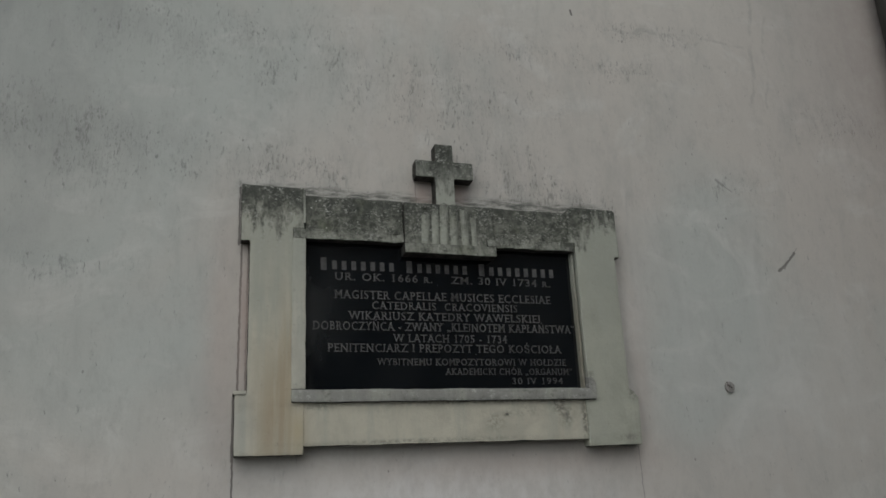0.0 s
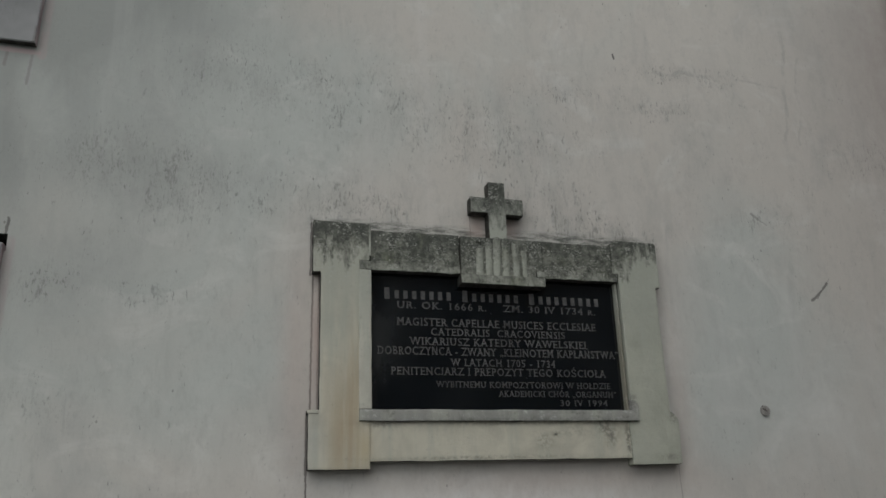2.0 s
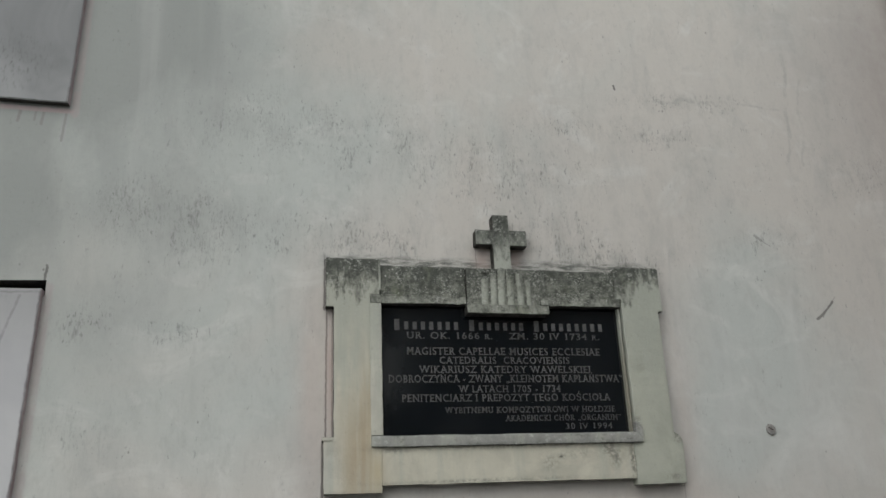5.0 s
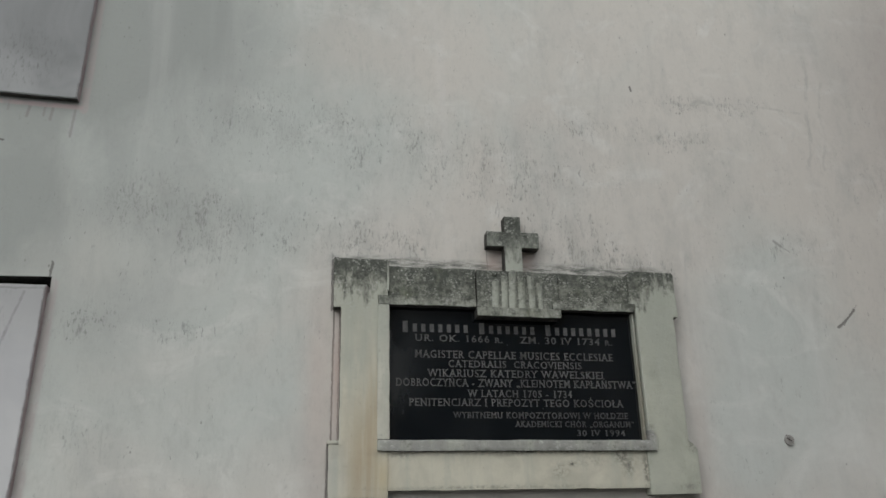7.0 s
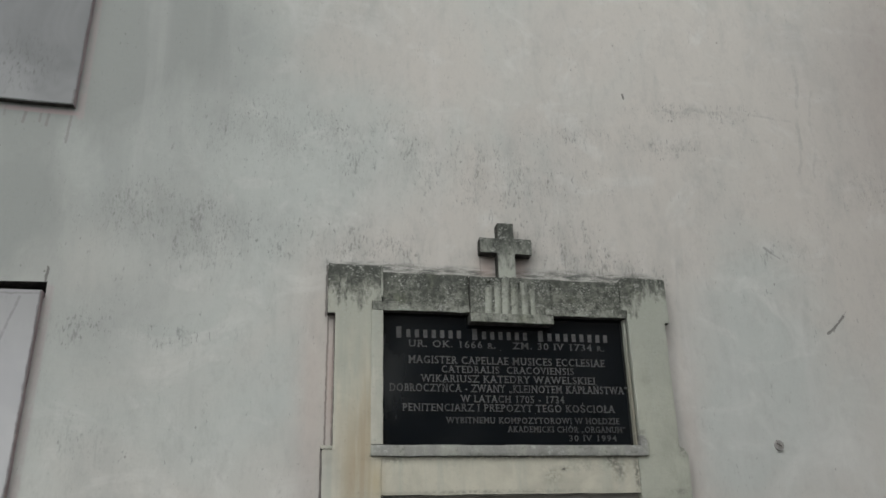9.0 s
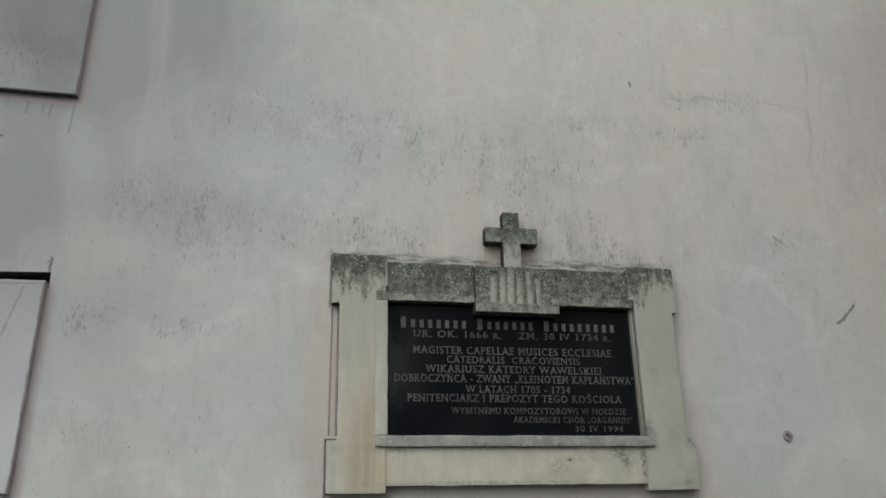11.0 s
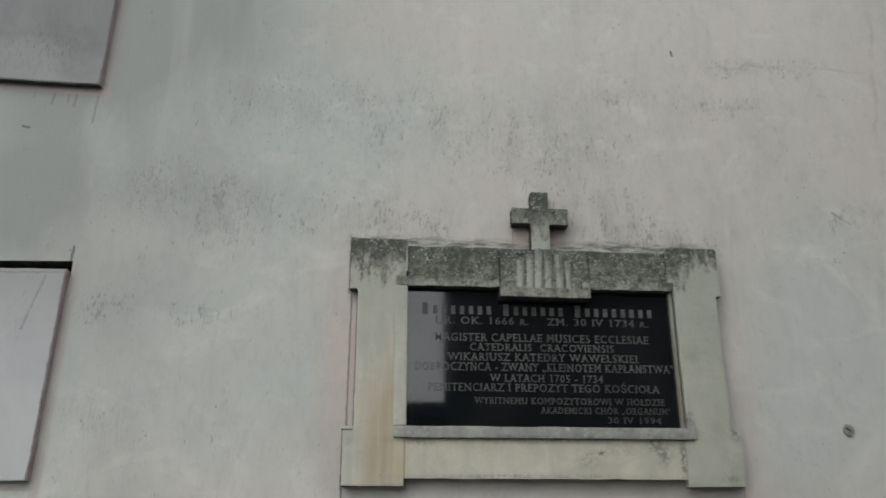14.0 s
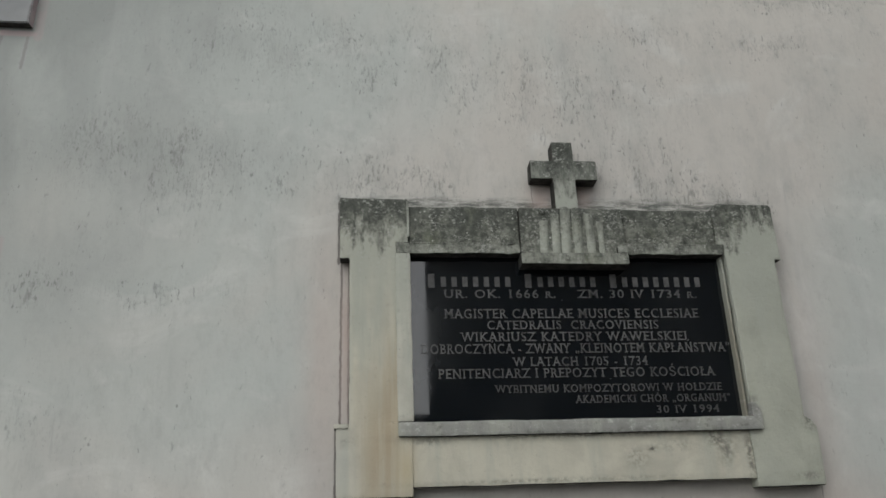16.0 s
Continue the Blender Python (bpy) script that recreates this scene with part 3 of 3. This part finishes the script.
def quoin_block(outline, front):
    """A raised plaster block of the corner: smooth face, bare rosy side, underside painted black as shade."""
    bm = bmesh.new()
    f = [bm.verts.new((x, front, z)) for x, z in outline]
    b = [bm.verts.new((x, WALL_Y + 0.02, z)) for x, z in outline]
    bm.faces.new(f)
    bm.faces.new(b[::-1])
    for i in range(4):
        bm.faces.new((f[i], b[i], b[(i + 1) % 4], f[(i + 1) % 4]))
    bmesh.ops.recalc_face_normals(bm, faces=bm.faces[:])
    bmesh.ops.bevel(bm, geom=[e for e in bm.edges if all(v in f for v in e.verts)], offset=0.003, segments=2, affect="EDGES")
    weathered(bm, 0.0016, 0.03, False)
    # undersides take the near-black material, their shade put into the colour
    for face in bm.faces:
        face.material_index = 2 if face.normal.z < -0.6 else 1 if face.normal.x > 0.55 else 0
    return smooth(part("quoin_block", bm, (PANEL, ROSY, CRUST_AND_SHADE), wall, "raised bluish-grey plaster block, underside painted black for shade"))


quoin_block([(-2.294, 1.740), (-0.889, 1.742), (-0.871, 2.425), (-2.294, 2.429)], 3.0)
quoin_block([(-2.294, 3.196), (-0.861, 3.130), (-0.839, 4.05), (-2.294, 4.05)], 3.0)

# houses across the lane, seen only as reflections in the polished slab
house = new("house_opposite")
tagged(house, "low dark outbuilding across the lane from the wall", "house", kind="structure")
HOUSE_PLAN = [(0.57, -1.0), (16.0, -1.0), (16.0, -9.0), (4.5, -9.0)]


def prism(plan, z0, z1, grow=0.0):
    bm = bmesh.new()
    low = [bm.verts.new((x, y + (grow if y > -5 else -grow), z0)) for x, y in plan]
    top = [bm.verts.new((x, y + (grow if y > -5 else -grow), z1)) for x, y in plan]
    bm.faces.new(low[::-1])
    bm.faces.new(top)
    for i in range(len(plan)):
        k = (i + 1) % len(plan)
        bm.faces.new((low[i], low[k], top[k], top[i]))
    bmesh.ops.recalc_face_normals(bm, faces=bm.faces[:])
    return bm


part("wall", prism(HOUSE_PLAN, 0, 4.3), FACADE, house)
part("roof", prism(HOUSE_PLAN, 4.3, 4.6, 0.0), ROOF, house)
far_house = new("house_far")
tagged(far_house, "low dark house far down the square", "house", kind="structure")
part("wall", box(-40, 12.0, -42, -34, 0, 6.6), FACADE, far_house)
part("roof", box(-40.4, 12.3, -42.4, -33.6, 6.6, 7.8, 0.4), ROOF, far_house)


# ---- the memorial tablet ----
tablet = new("memorial_tablet")
tagged(tablet, "lichened cream stone memorial with cross and black granite slab", "memorial plaque")
BACK = WALL_Y + 0.03

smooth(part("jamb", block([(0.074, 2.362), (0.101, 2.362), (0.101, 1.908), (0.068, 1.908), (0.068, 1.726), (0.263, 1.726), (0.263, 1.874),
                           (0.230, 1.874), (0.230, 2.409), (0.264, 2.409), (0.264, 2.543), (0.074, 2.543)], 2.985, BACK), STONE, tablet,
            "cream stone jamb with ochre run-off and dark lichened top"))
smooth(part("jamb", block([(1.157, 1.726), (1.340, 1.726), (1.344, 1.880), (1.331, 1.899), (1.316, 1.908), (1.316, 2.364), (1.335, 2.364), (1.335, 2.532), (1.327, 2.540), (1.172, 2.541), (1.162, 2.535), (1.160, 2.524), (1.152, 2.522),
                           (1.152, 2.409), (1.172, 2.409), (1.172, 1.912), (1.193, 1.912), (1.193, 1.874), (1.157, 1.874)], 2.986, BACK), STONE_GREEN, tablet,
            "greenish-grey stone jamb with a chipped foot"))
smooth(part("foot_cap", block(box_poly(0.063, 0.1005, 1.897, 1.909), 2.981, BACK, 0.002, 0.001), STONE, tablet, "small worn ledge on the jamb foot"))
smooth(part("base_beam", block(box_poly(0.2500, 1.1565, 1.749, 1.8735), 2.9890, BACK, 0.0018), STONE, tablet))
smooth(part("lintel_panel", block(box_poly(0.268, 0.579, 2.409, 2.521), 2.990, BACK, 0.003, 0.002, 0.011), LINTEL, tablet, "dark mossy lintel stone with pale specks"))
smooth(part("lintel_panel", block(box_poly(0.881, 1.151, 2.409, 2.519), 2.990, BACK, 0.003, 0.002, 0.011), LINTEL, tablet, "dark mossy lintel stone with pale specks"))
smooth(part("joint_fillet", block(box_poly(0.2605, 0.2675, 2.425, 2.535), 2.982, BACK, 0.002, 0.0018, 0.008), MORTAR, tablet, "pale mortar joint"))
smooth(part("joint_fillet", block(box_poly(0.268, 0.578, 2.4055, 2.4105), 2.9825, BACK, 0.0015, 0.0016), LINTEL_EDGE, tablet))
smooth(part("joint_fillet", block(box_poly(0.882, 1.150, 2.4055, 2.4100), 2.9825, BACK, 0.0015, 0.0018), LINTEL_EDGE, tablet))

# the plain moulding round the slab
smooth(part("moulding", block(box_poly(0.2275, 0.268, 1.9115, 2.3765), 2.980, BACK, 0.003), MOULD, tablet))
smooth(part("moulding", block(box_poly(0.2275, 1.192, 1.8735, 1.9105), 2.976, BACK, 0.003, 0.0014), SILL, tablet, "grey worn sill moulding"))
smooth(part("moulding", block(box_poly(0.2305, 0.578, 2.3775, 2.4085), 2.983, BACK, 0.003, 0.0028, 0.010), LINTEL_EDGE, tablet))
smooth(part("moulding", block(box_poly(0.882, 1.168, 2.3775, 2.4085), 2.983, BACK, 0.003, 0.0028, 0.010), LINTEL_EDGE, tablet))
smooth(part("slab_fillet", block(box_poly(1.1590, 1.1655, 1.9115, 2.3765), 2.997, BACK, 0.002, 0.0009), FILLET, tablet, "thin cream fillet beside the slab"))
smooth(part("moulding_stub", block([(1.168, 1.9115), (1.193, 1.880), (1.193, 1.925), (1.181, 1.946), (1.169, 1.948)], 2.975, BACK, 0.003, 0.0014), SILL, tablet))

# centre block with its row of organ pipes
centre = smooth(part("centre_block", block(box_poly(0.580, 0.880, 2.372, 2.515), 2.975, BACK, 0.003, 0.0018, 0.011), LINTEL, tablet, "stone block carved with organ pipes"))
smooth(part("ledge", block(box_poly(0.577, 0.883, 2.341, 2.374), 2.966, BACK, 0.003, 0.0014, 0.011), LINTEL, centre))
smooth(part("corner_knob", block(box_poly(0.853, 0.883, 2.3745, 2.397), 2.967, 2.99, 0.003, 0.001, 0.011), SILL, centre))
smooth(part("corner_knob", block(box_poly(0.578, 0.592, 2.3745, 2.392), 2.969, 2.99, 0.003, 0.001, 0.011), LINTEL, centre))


def organ_pipe(x, top, r, lean):
    """A half-round carved pipe with a blunt, slanting head."""
    bm = bmesh.new()
    rings = []
    z0, steps = 2.374, 12
    for j in range(steps + 1):
        k = j / steps
        z = z0 + (top - z0) * k
        rr = r * (0.86 + 0.14 * k) * (1.0 if j < steps else 0.93)
        rings.append([bm.verts.new((x + lean * (1 - k) + rr * math.cos(a), 2.9765 - rr * 0.62 * math.sin(a), z))
                      for a in [math.pi * i / 10 for i in range(11)]])
    for r0, r1 in zip(rings, rings[1:]):
        for i in range(10):
            bm.faces.new((r0[i], r0[i + 1], r1[i + 1], r1[i]))
    bm.faces.new(rings[-1])
    for v in bm.verts:
        v.co += noise.noise_vector(v.co * 60) * 0.0022
        v.co.z = sag(v.co.x, v.co.z)
    bmesh.ops.recalc_face_normals(bm, faces=bm.faces[:])
    return smooth(part("organ_pipe", bm, PIPESTONE, centre), 60)


for px, ptop, pr, plean in ((0.651, 2.474, 0.0145, -0.005), (0.684, 2.496, 0.0140, -0.004), (0.714, 2.516, 0.0155, -0.005), (0.747, 2.514, 0.0150, -0.004), (0.779, 2.497, 0.0140, 0.003), (0.811, 2.472, 0.0105, 0.001)):
    organ_pipe(px, ptop, pr, plean)

bm = bmesh.new()
bmesh.ops.create_uvsphere(bm, u_segments=12, v_segments=8, radius=0.010)
for v in bm.verts:
    v.co = Vector((0.647 + v.co.x, 2.977 + v.co.y * 0.8, 2.490 + v.co.z * 0.8)) + noise.noise_vector(v.co * 120) * 0.002
smooth(part("carved_boss", bm, LINTEL, centre), 60)

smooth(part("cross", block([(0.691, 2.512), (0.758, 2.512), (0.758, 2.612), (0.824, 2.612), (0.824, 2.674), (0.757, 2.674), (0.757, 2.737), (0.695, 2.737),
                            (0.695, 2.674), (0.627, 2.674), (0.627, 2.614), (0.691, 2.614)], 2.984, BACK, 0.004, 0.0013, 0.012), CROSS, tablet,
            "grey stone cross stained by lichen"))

# the slab and its lettering
SLAB_Y = 3.020
slab = part("inscription_slab", box(0.245, 1.185, SLAB_Y, SLAB_Y + 0.02, 1.885, 2.40), GRANITE, tablet, "polished black granite slab with grey lettering")


def set_line(text, x0, x1, base, cap):
    """One line of raised capitals, set to a given width and capital height."""
    cu = bpy.data.curves.new("inscription_line", "FONT")
    cu.body, cu.extrude, cu.resolution_u, cu.offset = text, 0.0, 4, 0.003
    cu.space_character, cu.small_caps_scale = 1.2, 0.78
    for i, ch in enumerate(text):
        cu.body_format[i].use_small_caps = ch == "r"
    tmp = bpy.data.objects.new("tmp", cu)
    scene.collection.objects.link(tmp)
    me = bpy.data.meshes.new_from_object(tmp.evaluated_get(bpy.context.evaluated_depsgraph_get()))
    bpy.data.objects.remove(tmp)
    me.name = "inscription_line"
    lo, hi = min(v.co.x for v in me.vertices), max(v.co.x for v in me.vertices)
    k = (x1 - x0) / (hi - lo)
    for v in me.vertices:
        x = x0 + (v.co.x - lo) * k
        z = base + v.co.y / 0.73 * cap
        v.co = Vector((x, SLAB_Y - 0.0012, sag(x, z)))
    top = cap * 0.685 / 0.73
    # pieces that stand over one another are one letter
    bm = bmesh.new()
    bm.from_mesh(me)
    bpy.data.meshes.remove(me)
    todo, islands = set(bm.verts), []
    while todo:
        stack, found = [todo.pop()], []
        while stack:
            v = stack.pop()
            found.append(v)
            for e in v.link_edges:
                o = e.other_vert(v)
                if o in todo:
                    todo.discard(o)
                    stack.append(o)
        islands.append((min(v.co.x for v in found), max(v.co.x for v in found), found))
    islands.sort(key=lambda i: i[0])
    letters = []
    for a0, a1, found in islands:
        if letters and a0 < letters[-1][0] - 0.0004:
            letters[-1][0] = max(letters[-1][0], a1)
            letters[-1][1] += found
        else:
            letters.append([a1, list(found)])
    for _, found in letters:
        low, high = min(v.co.z for v in found), max(v.co.z for v in found)
        foot = sag(found[0].co.x, base)
        if low < foot - 0.1 * cap and high > foot + 0.6 * cap:
            for v in found:
                v.co.z = foot + (v.co.z - low) * (high - foot) / (high - low)
        lb, made = bmesh.new(), {}
        for v in found:
            made[v] = lb.verts.new(v.co)
        for f in {f for v in found for f in v.link_faces}:
            lb.faces.new([made[v] for v in f.verts])
        bmesh.ops.dissolve_limit(lb, angle_limit=0.01, verts=lb.verts[:], edges=lb.edges[:])
        feet = []
        for e in lb.edges:
            p, q = sorted((v.co for v in e.verts), key=lambda c: c.x)
            level = (p.z + q.z) / 2 - sag((p.x + q.x) / 2, base)
            if len(e.link_faces) == 1 and abs(p.z - q.z) < 0.0006 and q.x - p.x > 0.0012:
                up = 1 if abs(level) < 0.0012 else -1 if abs(level - top) < 0.0012 else 0
                if up:
                    feet.append((p.copy(), q.copy(), up))
        for p, q, up in feet:
            rise, y = Vector((0, 0, up * cap * 0.085)), Vector((0, -0.0003, 0))
            p, q = p - Vector((cap * 0.085, 0, 0)) + y, q + Vector((cap * 0.085, 0, 0)) + y
            lb.faces.new([lb.verts.new(c) for c in (p, q, q + rise, p + rise)])
        ret = bmesh.ops.extrude_face_region(lb, geom=lb.faces[:])
        for v in [g for g in ret["geom"] if isinstance(g, bmesh.types.BMVert)]:
            v.co.y += 0.003
        bmesh.ops.recalc_face_normals(lb, faces=lb.faces[:])
        part("letter", lb, LETTER, slab)
    bm.free()


LINES = [
    ("UR. OK. 1666 r.    ZM. 30 IV 1734 r.", 0.363, 1.083, 2.257, 0.0255),
    ("MAGISTER CAPELLAE MUSICES ECCLESIAE", 0.362, 1.078, 2.198, 0.028),
    ("CATEDRALIS  CRACOVIENSIS", 0.478, 0.959, 2.166, 0.026),
    ("WIKARIUSZ KATEDRY WAWELSKIEJ", 0.404, 1.035, 2.132, 0.027),
    ("DOBROCZYŃCA - ZWANY „KLEJNOTEM KAPŁAŃSTWA”", 0.295, 1.155, 2.098, 0.028),
    ("W LATACH 1705 - 1734", 0.543, 0.915, 2.062, 0.026),
    ("PENITENCJARZ I PREPOZYT TEGO KOŚCIOŁA", 0.340, 1.100, 2.030, 0.027),
    ("WYBITNEMU KOMPOZYTOROWI W HOŁDZIE", 0.490, 1.113, 1.989, 0.022),
    ("AKADEMICKI CHÓR „ORGANUM”", 0.706, 1.133, 1.959, 0.0215),
    ("30 IV 1994", 0.924, 1.097, 1.929, 0.021),
]
for text, lx0, lx1, base, cap in LINES:
    set_line(text, lx0, lx1, base, cap)

# the first line: a name, set as plain bars
x = 0.318
for count in (8, 7, 9):
    for i in range(count):
        tall = i == 0
        wdt = 0.018 if tall else 0.0145
        z0, z1 = (2.287, 2.328) if tall else (2.290, 2.319)
        bm = box(x, x + wdt, SLAB_Y - 0.0012, SLAB_Y + 0.002, z0, z1)
        for v in bm.verts:
            v.co.z = sag(v.co.x, v.co.z)
        part("name_bar", bm, LETTER, slab)
        x += 0.0358 if tall else 0.0303
    x += 0.026

# ---- small things on the wall ----
plug = new("wall_plug")
tagged(plug, "grey cement plug with a slotted screw in the plaster", "wall plug")
bm = bmesh.new()
bmesh.ops.create_cone(bm, cap_ends=True, segments=28, radius1=0.0165, radius2=0.0145, depth=0.012)
bmesh.ops.rotate(bm, verts=bm.verts[:], cent=(0, 0, 0), matrix=Matrix.Rotation(radians(90), 3, "X"))
for v in bm.verts:
    v.co = Vector((1.719 + v.co.x * 1.16, WALL_Y - 0.003 + v.co.y, 1.903 + v.co.z * 1.25)) + noise.noise_vector(v.co * 130) * 0.0014
smooth(part("disc", bm, PLUG, plug))
bm = box(-0.011, 0.011, WALL_Y - 0.0105, WALL_Y - 0.002, -0.0022, 0.0022, 0.001)
bmesh.ops.rotate(bm, verts=bm.verts[:], cent=(0, 0, 0), matrix=Matrix.Rotation(radians(32), 3, "Y"))
bmesh.ops.translate(bm, verts=bm.verts[:], vec=(1.717, 0, 1.905))
part("screw_slot", bm, IRON, plug)
bm = box(1.709, 1.715, WALL_Y - 0.009, WALL_Y, 1.914, 1.922, 0.002)
part("wire_end", bm, IRON, plug)

downpipe = new("downpipe")
tagged(downpipe, "dark painted metal rain pipe fixed to the wall", "downpipe")
bm = bmesh.new()
bmesh.ops.create_cone(bm, cap_ends=True, segments=32, radius1=0.055, radius2=0.055, depth=9.0)
bmesh.ops.translate(bm, verts=bm.verts[:], vec=(2.750, WALL_Y - 0.075, 4.5))
smooth(part("tube", bm, PIPE, downpipe), 60)
for bz in (1.2, 3.9, 6.6):
    bm = bmesh.new()
    bmesh.ops.create_cone(bm, cap_ends=True, segments=32, radius1=0.061, radius2=0.061, depth=0.04)
    bmesh.ops.translate(bm, verts=bm.verts[:], vec=(2.750, WALL_Y - 0.075, bz))
    part("bracket", bm, IRON, downpipe)
    part("bracket_pin", box(2.743, 2.757, WALL_Y - 0.03, WALL_Y + 0.05, bz - 0.007, bz + 0.007), IRON, downpipe)
